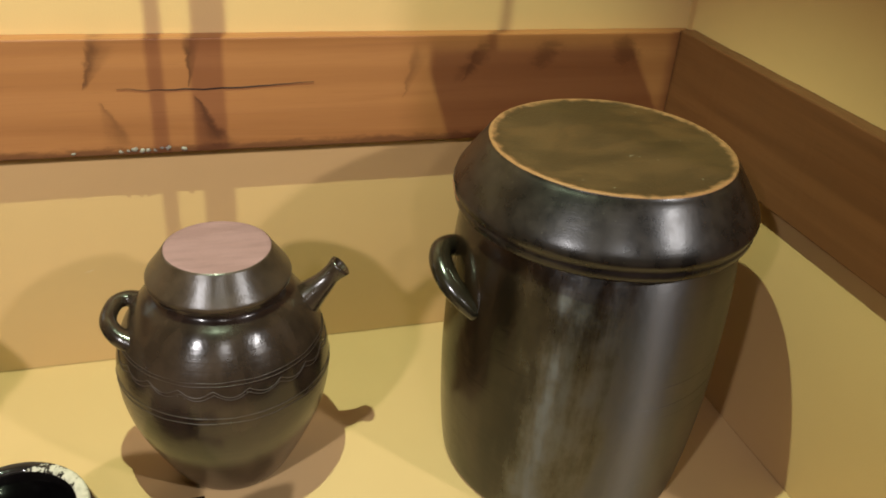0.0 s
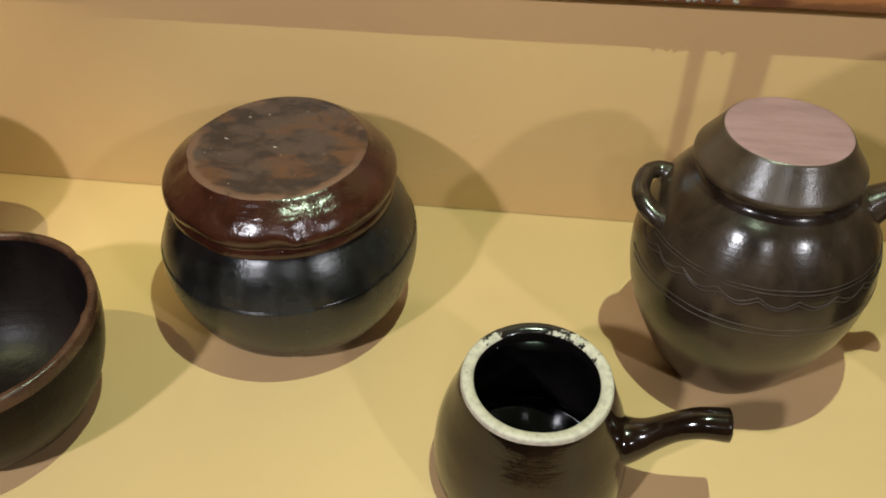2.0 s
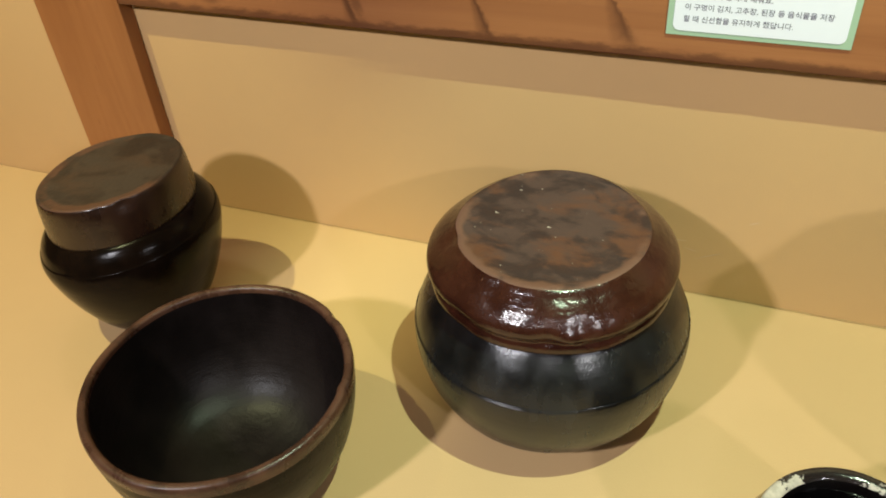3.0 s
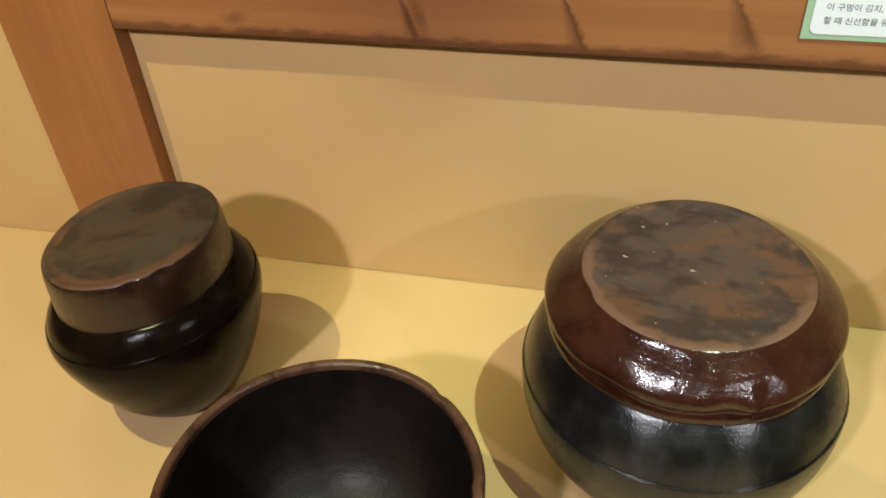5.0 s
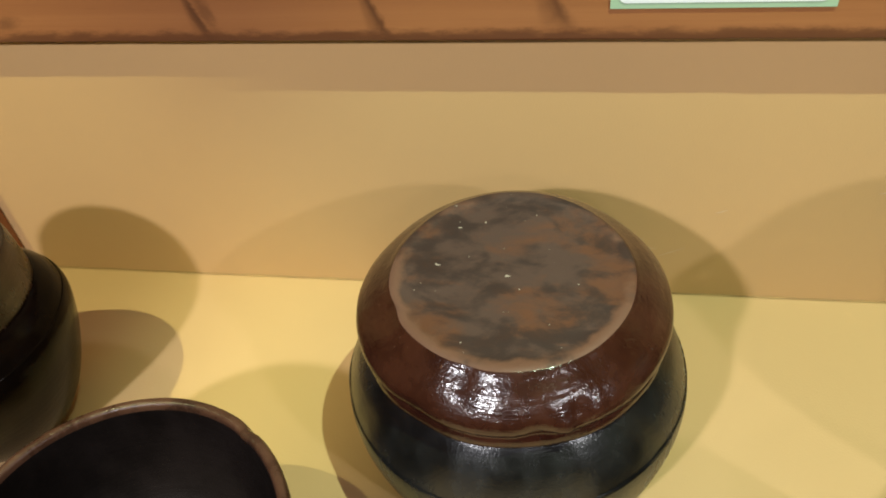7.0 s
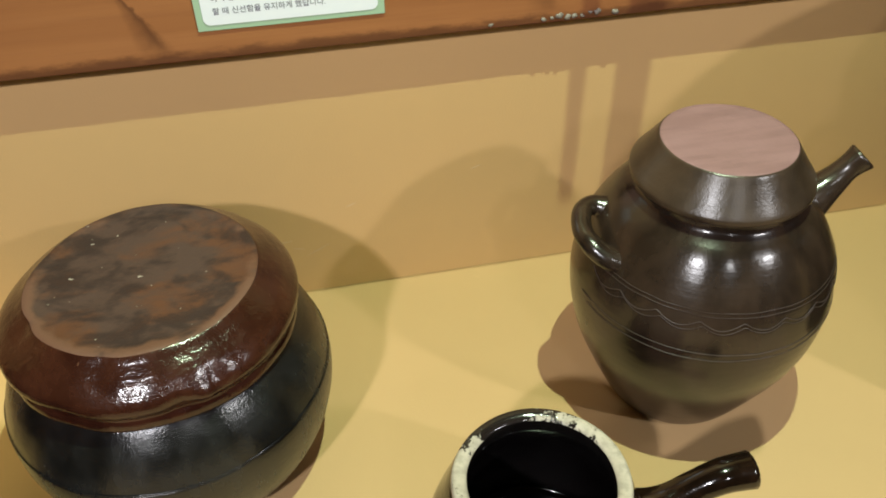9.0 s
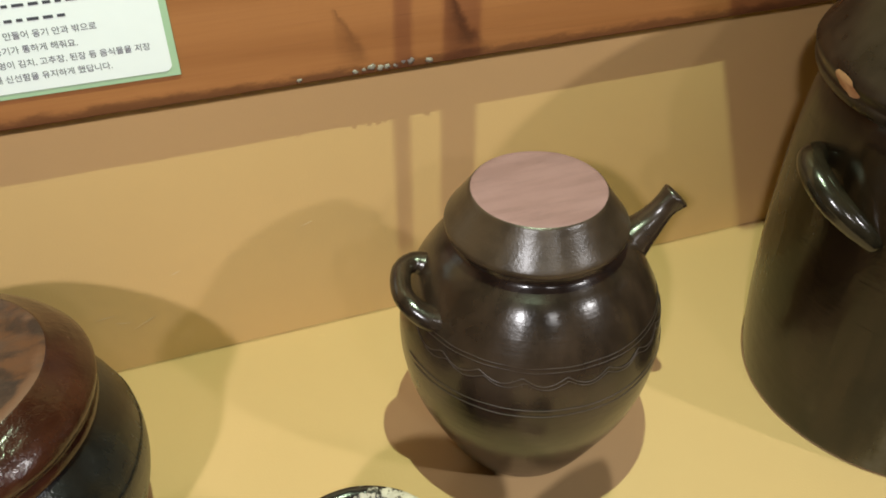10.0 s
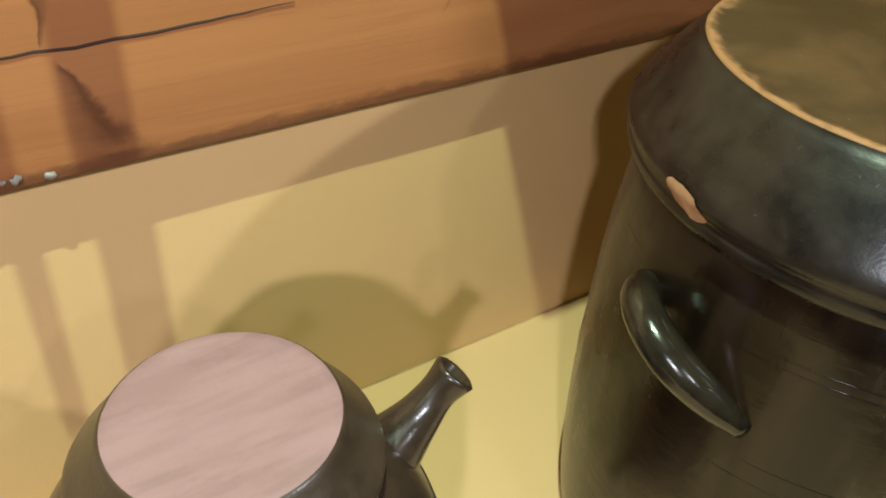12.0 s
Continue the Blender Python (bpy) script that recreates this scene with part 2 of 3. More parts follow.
M_REDLID = glaze("red_brown_glaze_lid", (0.024, 0.0068, 0.0038), (0.048, 0.0150, 0.0076), (0.14, 0.22), 0.25, 0.2, (0.13, 0.06, 0.035), 0, 24, None, 1.0)


def worn_top(name, grey, orange, dark, edge, radius, scale=26, fleck=(0.42, 0.36, 0.30), patchy=0.40, inner=0.86):
    """Bare clay disc with smoky fire marks, a patchy pale rim and a few flecks."""
    m = Nodes(name)
    smoke = m.noise(scale, 6, 0.6, m.mapped((0.8, 1.25, 1), rot=(0, 0, 24)), 0.3)
    warm = m.noise(scale * 0.8, 5, 0.6, m.mapped((0.8, 1.3, 1), loc=(4, 2, 9), rot=(0, 0, 12)), 0.3)
    colour = m.mix(m.span(warm, 0.46, 0.66, 0, 0.9), grey, orange)
    colour = m.mix(m.span(smoke, 0.44, 0.60, 0, 0.8), colour, dark)
    d = m.far((0, 0, 0.2), (radius, radius, 9.0))
    patch = m.math("SUBTRACT", m.noise(16, 4, 0.6, m.mapped(loc=(7, 7, 1))), m.math("MULTIPLY", m.axis(1), 1.6 / (radius * 10)))
    rim = m.math("MULTIPLY", m.span(m.math("ADD", d, m.math("MULTIPLY", m.math("SUBTRACT", m.noise(60, 4), 0.5), 0.16)), inner, inner + 0.07), m.span(patch, patchy, patchy + 0.16))
    colour = m.mix(m.math("MULTIPLY", rim, 0.9), colour, edge)
    colour = m.mix(m.span(m.noise(150, 2), 0.735, 0.76, 0, 0.8), colour, fleck)
    m.bs(base_color=colour, roughness=m.span(smoke, 0.3, 0.7, 0.7, 0.5), specular_ior_level=0.25)
    return m.bump(m.math("ADD", m.noise(170, 4), m.math("ADD", smoke, m.math("MULTIPLY", rim, 0.5))), 0.5, 0.0014).mat


M_REDTOP = worn_top("mottled_bare_clay", (0.074, 0.043, 0.033), (0.112, 0.045, 0.021), (0.030, 0.019, 0.0165), (0.150, 0.074, 0.046), 0.100, inner=0.885)
M_BIGTOP = worn_top("olive_ash_clay", (0.078, 0.041, 0.015), (0.092, 0.044, 0.015), (0.045, 0.025, 0.010), (0.30, 0.145, 0.062), 0.1432, 7, (0.2, 0.17, 0.12), -0.2, 0.93)
M_LEFT = glaze("black_brown_glaze_jar", (0.004, 0.0026, 0.0018), (0.010, 0.0052, 0.003), (0.14, 0.24), 0.4, 0.3, None, 0.3)
M_LEFTLID = glaze("dark_brown_glaze_lid", (0.014, 0.006, 0.0035), (0.032, 0.0135, 0.0065), (0.22, 0.36), 0.3, 0.4)
M_LEFTTOP = worn_top("dark_bare_clay", (0.050, 0.034, 0.022), (0.060, 0.034, 0.019), (0.024, 0.016, 0.011), (0.105, 0.048, 0.026), 0.0865, 18, (0.07, 0.05, 0.035))
M_BOWL = glaze("dark_glaze_bowl", (0.006, 0.004, 0.003), (0.018, 0.010, 0.006), (0.24, 0.38), 0.3, 0.25)
M_BOWLIN = glaze("dark_glaze_bowl_inside", (0.005, 0.0033, 0.0031), (0.011, 0.0072, 0.0068), (0.34, 0.46), 0.2, 0.3, relief=0.6)
M_BOWLIN.node_tree.nodes["Principled BSDF"].inputs["Specular IOR Level"].default_value = 0.16
for dull in (M_BOWL, M_LEFT):
    dull.node_tree.nodes["Principled BSDF"].inputs["Specular IOR Level"].default_value = 0.18
    dull.node_tree.nodes["Principled BSDF"].inputs["IOR"].default_value = 1.33
M_BOWLRIM = bare_clay("worn_brown_rim", (0.085, 0.038, 0.022), (0.050, 0.022, 0.013), (0.02, 0.010, 0.007), 26, (1, 1, 1), 0.6, 0.4)
M_MUG = glaze("treacle_glaze_pot", (0.006, 0.0032, 0.002), (0.016, 0.0075, 0.004), (0.08, 0.18), 0.6, 0.1)
M_MUGIN = glaze("black_glaze_inside", (0.004, 0.003, 0.003), (0.007, 0.006, 0.006), (0.06, 0.16), 0.4, 0.1)


def glazed_rim(name, cream, dark):
    """Cream bare clay rim, the dark glaze still lying over its far side in ragged patches."""
    m = Nodes(name)
    ragged = m.noise(55, 5, 0.7)
    over = m.math("ADD", m.math("MULTIPLY", m.axis(1), 3.2), m.math("SUBTRACT", ragged, 0.5))
    colour = m.mix(m.span(m.noise(120, 4), 0.35, 0.7), cream, tuple(c * 0.72 for c in cream))
    covered = m.math("MAXIMUM", m.span(over, 0.10, 0.17), m.span(ragged, 0.68, 0.74))
    m.bs(base_color=m.mix(covered, colour, dark), roughness=m.span(covered, 0, 1, 0.55, 0.12))
    return m.bump(m.math("ADD", m.noise(160, 3), covered), 0.4, 0.001).mat


M_MUGRIM = glazed_rim("cream_speckled_rim", (0.50, 0.43, 0.35), (0.014, 0.010, 0.009))
M_SIGN = plain("sign_paper", (0.80, 0.82, 0.84), 0.35, 0, 0.02)
M_SIGNGREEN = plain("sign_green_border", (0.36, 0.50, 0.33), 0.4, 0, 0.04)
M_INK = plain("sign_ink", (0.055, 0.055, 0.07), 0.6)
M_CORD = plain("cord", (0.2, 0.16, 0.1), 0.8)


# ---------------------------------------------------------------- mesh helpers
def mesh_ob(name, bm, mats, parent=None, label="", smooth=True):
    me = bpy.data.meshes.new(name)
    bmesh.ops.recalc_face_normals(bm, faces=bm.faces[:])
    if smooth:
        for f in bm.faces:
            f.smooth = True
    bm.to_mesh(me)
    bm.free()
    for m in mats if isinstance(mats, (list, tuple)) else [mats]:
        me.materials.append(m)
    ob = new(name, me)
    if parent:
        ob.parent = parent
    if label:
        ob["label"] = label
    return ob


def part(name, bm, mats, parent, label="", smooth=True):
    return mesh_ob(name, bm, mats, parent, label, smooth)


def thing(name, place, label, category, turn=0.0, group=""):
    ob = new(name)
    ob.empty_display_size = 0.05
    ob.matrix_world = pose(*place, 0, 0, turn)
    return tagged(ob, label, category, group)


def spline(points, step=4):
    """Catmull-Rom through the points; a point given twice stays a sharp corner."""
    pts = [Vector(p) for p in points]
    out = []
    for i in range(len(pts) - 1):
        a, b = pts[i], pts[i + 1]
        if (a - b).length < 1e-7:
            continue
        p0 = pts[i - 1] if i and (pts[i - 1] - a).length > 1e-7 else a * 2 - b
        p3 = pts[i + 2] if i + 2 < len(pts) and (pts[i + 2] - b).length > 1e-7 else b * 2 - a
        n = max(1, step)
        for k in range(n):
            t = k / n
            out.append(0.5 * ((2 * a) + (b - p0) * t + (2 * p0 - 5 * a + 4 * b - p3) * t * t + (3 * a - p0 - 3 * b + p3) * t ** 3))
    out.append(pts[-1])
    return out


def lathe(profile, segs=96, wobble=0.0, seed=0.0, bands=(), dents=(), lean=0.0):
    """Turn a profile of (radius, height) round z. bands: (from, to, slot) by index along the profile. dents: (angle, height, depth, spread)."""
    bm = bmesh.new()
    rows = []
    for r, z in profile:
        if r < 1e-5:
            rows.append([bm.verts.new((0, 0, z))])
            continue
        row = []
        for k in range(segs):
            a = 2 * math.pi * k / segs
            d = Vector((math.cos(a), math.sin(a), z * 9 + seed))
            rr = r * (1 + wobble * noise.noise(d * 1.3)) + wobble * 0.25 * noise.noise(Vector((math.cos(a) * 4, math.sin(a) * 4, z * 60 + seed))) * r
            zz = z + min(1.0, r / 0.08) ** 2 * wobble * 0.25 * noise.noise(Vector((math.cos(a) * 1.4, math.sin(a) * 1.4, seed + 5))) * min(1.0, z / 0.02)
            zz += lean * r * math.cos(a) * min(1.0, z / 0.13)
            for da, dz, depth, spread in dents:
                e = (math.atan2(math.sin(a - radians(da)), math.cos(a - radians(da))) * r / spread) ** 2 + ((z - dz) / spread) ** 2
                rr -= depth * math.exp(-e)
            row.append(bm.verts.new((rr * math.cos(a), rr * math.sin(a), zz)))
        rows.append(row)
    for i, (a, b) in enumerate(zip(rows, rows[1:])):
        slot = next((s for lo, hi, s in bands if lo <= i < hi), 0)
        for k in range(segs):
            j = (k + 1) % segs
            if len(a) == 1 and len(b) == 1:
                continue
            if len(a) == 1:
                f = bm.faces.new((a[0], b[k], b[j]))
            elif len(b) == 1:
                f = bm.faces.new((a[k], a[j], b[0]))
            else:
                f = bm.faces.new((a[k], a[j], b[j], b[k]))
            f.material_index = slot
    return bm


def tube(path, radii, segs=16, flat=1.0, hollow=0.0, step=6, up=(0, 0, 1), closed=True):
    """A tapered tube along a path. hollow: how deep the far end is open."""
    pts = spline(path, step)
    rad = [v.x for v in spline([(r, n, 0) for n, r in enumerate(radii)], step)]
    bm = bmesh.new()
    rows = []

    def ring(p, d, r):
        side = d.cross(Vector(up)).normalized()
        top = side.cross(d).normalized()
        return [bm.verts.new(p + side * (r * math.cos(2 * math.pi * k / segs)) + top * (r * flat * math.sin(2 * math.pi * k / segs))) for k in range(segs)]

    for i, p in enumerate(pts):
        d = (pts[min(i + 1, len(pts) - 1)] - pts[max(i - 1, 0)]).normalized()
        rows.append(ring(p, d, rad[i]))
    if hollow:
        d = (pts[-1] - pts[-2]).normalized()
        rows.append(ring(pts[-1] + d * 0.0012, d, rad[-1] * 0.86))
        rows.append(ring(pts[-1] + d * 0.0004, d, rad[-1] * 0.66))
        rows.append(ring(pts[-1] - d * hollow, d, rad[-1] * 0.55))
    for a, b in zip(rows, rows[1:]):
        for k in range(segs):
            j = (k + 1) % segs
            bm.faces.new((a[k], a[j], b[j], b[k]))
    if closed:
        bm.faces.new(rows[0])
        bm.faces.new(list(reversed(rows[-1])))
    return bm


def slab(x0, x1, y0, y1, z0, z1, bevel=0.0, cuts=0, rough=0.0):
    bm = bmesh.new()
    bmesh.ops.create_cube(bm, size=1, matrix=Matrix.Translation(((x0 + x1) / 2, (y0 + y1) / 2, (z0 + z1) / 2)) @ Matrix.Diagonal((x1 - x0, y1 - y0, z1 - z0, 1)))
    if cuts:
        long_axis = max(range(3), key=lambda n: (x1 - x0, y1 - y0, z1 - z0)[n])
        edges = [e for e in bm.edges if abs((e.verts[0].co - e.verts[1].co)[long_axis]) > 1e-4]
        bmesh.ops.subdivide_edges(bm, edges=edges, cuts=cuts)
    if bevel:
        sharp = [e for e in bm.edges if len(e.link_faces) == 2 and e.calc_face_angle(0) > 0.5]
        bmesh.ops.bevel(bm, geom=sharp, offset=bevel, segments=2, affect="EDGES", profile=0.6)
    if rough:
        for v in bm.verts:
            v.co += Vector([noise.noise(v.co * 22 + Vector((n * 7, 0, 0))) for n in range(3)]) * rough
    return bm


def join(*meshes):
    """One bmesh out of several."""
    out = bmesh.new()
    for bm in meshes:
        me = bpy.data.meshes.new("joined")
        bm.to_mesh(me)
        bm.free()
        out.from_mesh(me)
        bpy.data.meshes.remove(me)
    return out


# ---------------------------------------------------------------- the setting
def structure(name, bm, mat, label, category, smooth=False):
    return tagged(mesh_ob(name, bm, mat, None, "", smooth), label, category, "", "structure")


RIGHT = 1.0
structure("wall_north", slab(-2.4, RIGHT + 0.12, 0.0, 0.12, -0.6, 2.4), M_WALL, "ochre painted plaster wall behind the jars", "wall")
structure("wall_east", slab(RIGHT, RIGHT + 0.12, -0.70, -0.0005, -0.6, 2.4), M_WALL, "ochre painted short side wall of the display", "wall")
structure("floor", slab(-2.6, 3.2, -4.0, 0.12, -0.7, -0.6), M_FLOOR, "plain grey-brown gallery floor", "floor")
structure("ceiling", slab(-2.6, 3.2, -4.0, 0.12, 2.4, 2.5), M_CEIL, "plain dim gallery ceiling", "ceiling")
structure("wall_west", slab(-2.5, -2.4, -4.0, 0.0, -0.6, 2.4), M_WALL, "ochre painted end wall", "wall")
structure("wall_south", slab(-2.6, 3.2, -4.1, -4.0, -0.6, 2.4), M_CEIL, "plain dim gallery wall", "wall")
structure("wall_far_east", slab(3.1, 3.2, -4.0, 0.0, -0.6, 2.4), M_CEIL, "plain dim gallery wall", "wall")
structure("wall_north_east", slab(RIGHT + 0.12, 3.1, 0.0, 0.12, -0.6, 2.4), M_CEIL, "plain dim gallery wall", "wall")
structure("display_plinth", slab(-2.4, RIGHT, -0.85, -0.0005, -0.6, 0.0, 0.003), M_PLINTH, "ochre painted display plinth under the jars", "plinth")

ZB, ZT = 0.352, 0.508
BOARD_Y = -0.025
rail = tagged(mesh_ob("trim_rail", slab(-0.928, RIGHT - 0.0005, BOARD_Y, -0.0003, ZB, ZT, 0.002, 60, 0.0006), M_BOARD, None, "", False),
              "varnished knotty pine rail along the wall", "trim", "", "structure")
tagged(mesh_ob("trim_post", slab(-1.083, -0.9285, BOARD_Y - 0.001, -0.0003, 0.0, 1.1, 0.002, 40, 0.0006), M_POST, None, "", False),
       "varnished pine post against the wall", "trim", "", "structure")
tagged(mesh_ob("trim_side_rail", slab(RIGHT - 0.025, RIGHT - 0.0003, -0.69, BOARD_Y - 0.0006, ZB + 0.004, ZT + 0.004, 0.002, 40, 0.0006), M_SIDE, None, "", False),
       "varnished pine rail on the side wall, shade in its colour", "trim", "", "structure")


def ribbon(points, widths, y, thick=0.0008):
    """A thin strip along points (x, z) on the rail's face."""
    bm = bmesh.new()
    rows = []
    for (x, z), w in zip(points, widths):
        rows.append([bm.verts.new((x, y, z - w)), bm.verts.new((x, y - thick, z)), bm.verts.new((x, y, z + w))])
    for a, b in zip(rows, rows[1:]):
        for k in range(2):
            bm.faces.new((a[k], b[k], b[k + 1], a[k + 1]))
    return bm


crack_points = [(0.170 + 0.012 * k, 0.4405 + 0.0022 * noise.noise(Vector((k * 0.5, 0, 0))) + 0.00004 * (k - 8) ** 2) for k in range(22)]
part("crack", ribbon(crack_points, [0.0001 + 0.0011 * math.sin(math.pi * (k + 0.3) / 22.5) for k in range(22)], BOARD_Y - 0.0006), M_CRACK, rail, "long dark drying crack")
drops = random.Random(4)
for x in [0.108, 0.166, 0.176, 0.184, 0.193, 0.200, 0.209, 0.218, 0.226, 0.246]:
    bm = bmesh.new()
    r = drops.uniform(0.0016, 0.0032)
    bmesh.ops.create_icosphere(bm, subdivisions=2, radius=r)
    for v in bm.verts:
        v.co.y *= 0.5
        v.co.x *= 1.3
        v.co *= 1 + 0.8 * noise.noise(v.co * 500 + Vector((x * 99, 0, 0)))
    bmesh.ops.translate(bm, verts=bm.verts[:], vec=(x, BOARD_Y - 0.0008, 0.3585 + drops.uniform(-0.002, 0.002)))
    part("glue_drop", bm, M_GLUE, rail, "dried whitish glue drop")

# uneven filler where the plinth meets the wall
bm = bmesh.new()
rows = []
for k in range(241):
    x = -0.92 + 1.91 * k / 240
    w = 0.0009 + 0.0007 * noise.noise(Vector((x * 30, 0, 0)))
    rows.append([bm.verts.new((x, -0.0002, w * 1.4)), bm.verts.new((x, -w * 0.5, w * 0.5)), bm.verts.new((x, -w * 1.4, 0.0002))])
for a, b in zip(rows, rows[1:]):
    for k in range(2):
        bm.faces.new((a[k], b[k], b[k + 1], a[k + 1]))
structure("trim_filler", bm, M_CAULK, "uneven painted filler along the foot of the wall", "trim", True)


# pale scratches on the wall
M_SCUFF = plain("wall_scratch", (0.60, 0.42, 0.24), 0.7)
north = bpy.data.objects["wall_north"]
for x, z, length, slope in ((-0.155, 0.085, 0.022, 0.1), (-0.118, 0.060, 0.030, 0.5), (-0.135, 0.075, 0.016, -0.2), (-0.062, 0.128, 0.012, 0.4), (0.093, 0.160, 0.014, 0.3)):
    steps = [(x + length * k / 8, z + slope * length * k / 8 + 0.0006 * noise.noise(Vector((k * 0.8, x * 50, 0)))) for k in range(9)]
    part("scratch", ribbon(steps, [0.0001 + 0.0006 * math.sin(math.pi * (k + 0.2) / 8.4) for k in range(9)], -0.0002, 0.0003), M_SCUFF, north, "pale scratch in the paint")


# unseen bar higher up, straps beside it: added to throw shadows on the wall
shadow_bar = thing("shadow_bar", (0.54, -0.225, 0.90), "unseen bar on two cords, added to shade the wall corner", "bar")
part("bar", slab(-0.103, 0.100, -0.037, 0.037, 0.0, 0.02, 0.002), M_SIDE, shadow_bar, "", False)
for x in (-0.085, 0.085):
    part("cord", slab(x - 0.0015, x + 0.0015, -0.0015, 0.0015, 0.02, 1.5), M_CORD, shadow_bar, "", False)
# unseen strips, added only for the two upright shadow stripes
for x, w, z in ((0.2020, 0.0125, 0.690), (0.2450, 0.0270, 0.675)):
    bm = slab(x - w / 2, x + w / 2, -0.182, -0.178, z, 2.4, 0.001, 30, 0.0012)
    tagged(mesh_ob("shadow_strap", bm, M_CORD, None, "", False), "unseen narrow strap, added to cast a shadow stripe on the wall", "strap", "hanging straps")


# ---------------------------------------------------------------- the sign
def wall_sign():
    """A small laminated text panel on the rail."""
    x0, x1, z0, z1 = -0.187, -0.003, 0.383, 0.503
    sign = thing("wall_sign", (0, BOARD_Y - 0.0008, 0), "white text panel with a pale green border on the pine rail", "sign")

    def rounded(a, b, c, d, r, y, t):
        bm = bmesh.new()
        ring = []
        for cx, cz, s in ((b - r, d - r, 0), (a + r, d - r, 90), (a + r, c + r, 180), (b - r, c + r, 270)):
            for k in range(7):
                q = radians(s + 15 * k)
                ring.append((cx + r * math.cos(q), cz + r * math.sin(q)))
        front = [bm.verts.new((x, y - t, z)) for x, z in ring]
        back = [bm.verts.new((x, y, z)) for x, z in ring]
        bm.faces.new(front)
        bm.faces.new(list(reversed(back)))
        for k in range(len(ring)):
            j = (k + 1) % len(ring)
            bm.faces.new((front[k], back[k], back[j], front[j]))
        return bm

    part("border", rounded(x0, x1, z0, z1, 0.0006, 0, 0.0012), M_SIGNGREEN, sign, "pale green border", False)
    part("panel", rounded(x0 + 0.0065, x1 - 0.0065, z0 + 0.0055, z1 - 0.006, 0.007, -0.0013, 0.0006), M_SIGN, sign, "white paper panel with round corners", False)
    lines = [("만들어 옹기 안과 밖으로", 0.4385, 0.028), ("작은 공기가 통하게 해줘요.", 0.4255, 0.0), ("이 구멍이 김치, 고추장, 된장 등 음식물을 저장", 0.4125, 0.0), ("할 때 신선함을 유지하게 했답니다.", 0.3995, 0.0)]
    for words, z, indent in lines:
        curve = bpy.data.curves.new("text_line", "FONT")
        curve.body, curve.size, curve.extrude = words, 0.0077, 0.00005
        line = new("text_line", curve)
        line.data.materials.append(M_INK)
        line.parent = sign
        line.matrix_basis = pose(x0 + 0.0165 + indent, -0.0021, z, 90, 0, 0)
        line["label"] = "dark printed line of text"
    for row in range(4):
        left = x0 + 0.0165
        for n in range(13 if row else 8):
            w = 0.005 + 0.006 * ((n * 7 + row * 3) % 4) / 4
            part("text_bar", slab(left, left + w, -0.0023, -0.0019, 0.4530 + 0.013 * row, 0.4556 + 0.013 * row), M_INK, sign, "", False)
            left += w + 0.0035
    return sign


wall_sign()


# ---------------------------------------------------------------- jars
def prof(points, step=5):
    return [(max(0.0, v.x), v.y) for v in spline([(r, z, 0) for r, z in points], step)]


def disc(r, z, edge, n=10):
    """Profile of a slightly uneven flat top, from the rim to the middle."""
    return [(r * (1 - k / n), z + edge * (1 - (1 - k / n) ** 4)) for k in range(n + 1)]


def ring_line(surface, z, lean, a0, a1, wave=0.0, count=0, size=0.0007, lift=0.0004):
    """A thin incised line round a jar between two angles; wave: depth of its scallops."""
    bm = bmesh.new()
    rows = []
    n = 140
    for k in range(n + 1):
        a = radians(a0 + (a1 - a0) * k / n)
        u = (k / n) * count % 1 if count else 0
        zz = z - wave * math.sin(math.pi * u) + 0.0012 * noise.noise(Vector((k * 0.09, z * 90, 0)))
        rr = surface(zz) + lift
        zz += lean * rr * math.cos(a) * min(1.0, z / 0.13)
        s = size * (0.5 + 0.5 * abs(noise.noise(Vector((k * 0.13, z * 40, 3)))) * 2)
        c = Vector((math.cos(a), math.sin(a), 0))
        rows.append([bm.verts.new(c * (rr - 0.0004) + Vector((0, 0, zz - s))), bm.verts.new(c * (rr + s * 0.7) + Vector((0, 0, zz))), bm.verts.new(c * (rr - 0.0004) + Vector((0, 0, zz + s)))])
    for a, b in zip(rows, rows[1:]):
        for k in range(2):
            bm.faces.new((a[k], b[k], b[k + 1], a[k + 1]))
    return bm


def radius_at(profile):
    pts = sorted(((z, r) for r, z in profile), key=lambda p: p[0])
    zs, rs = [p[0] for p in pts], [p[1] for p in pts]
    return lambda z: float(np.interp(z, zs, rs))


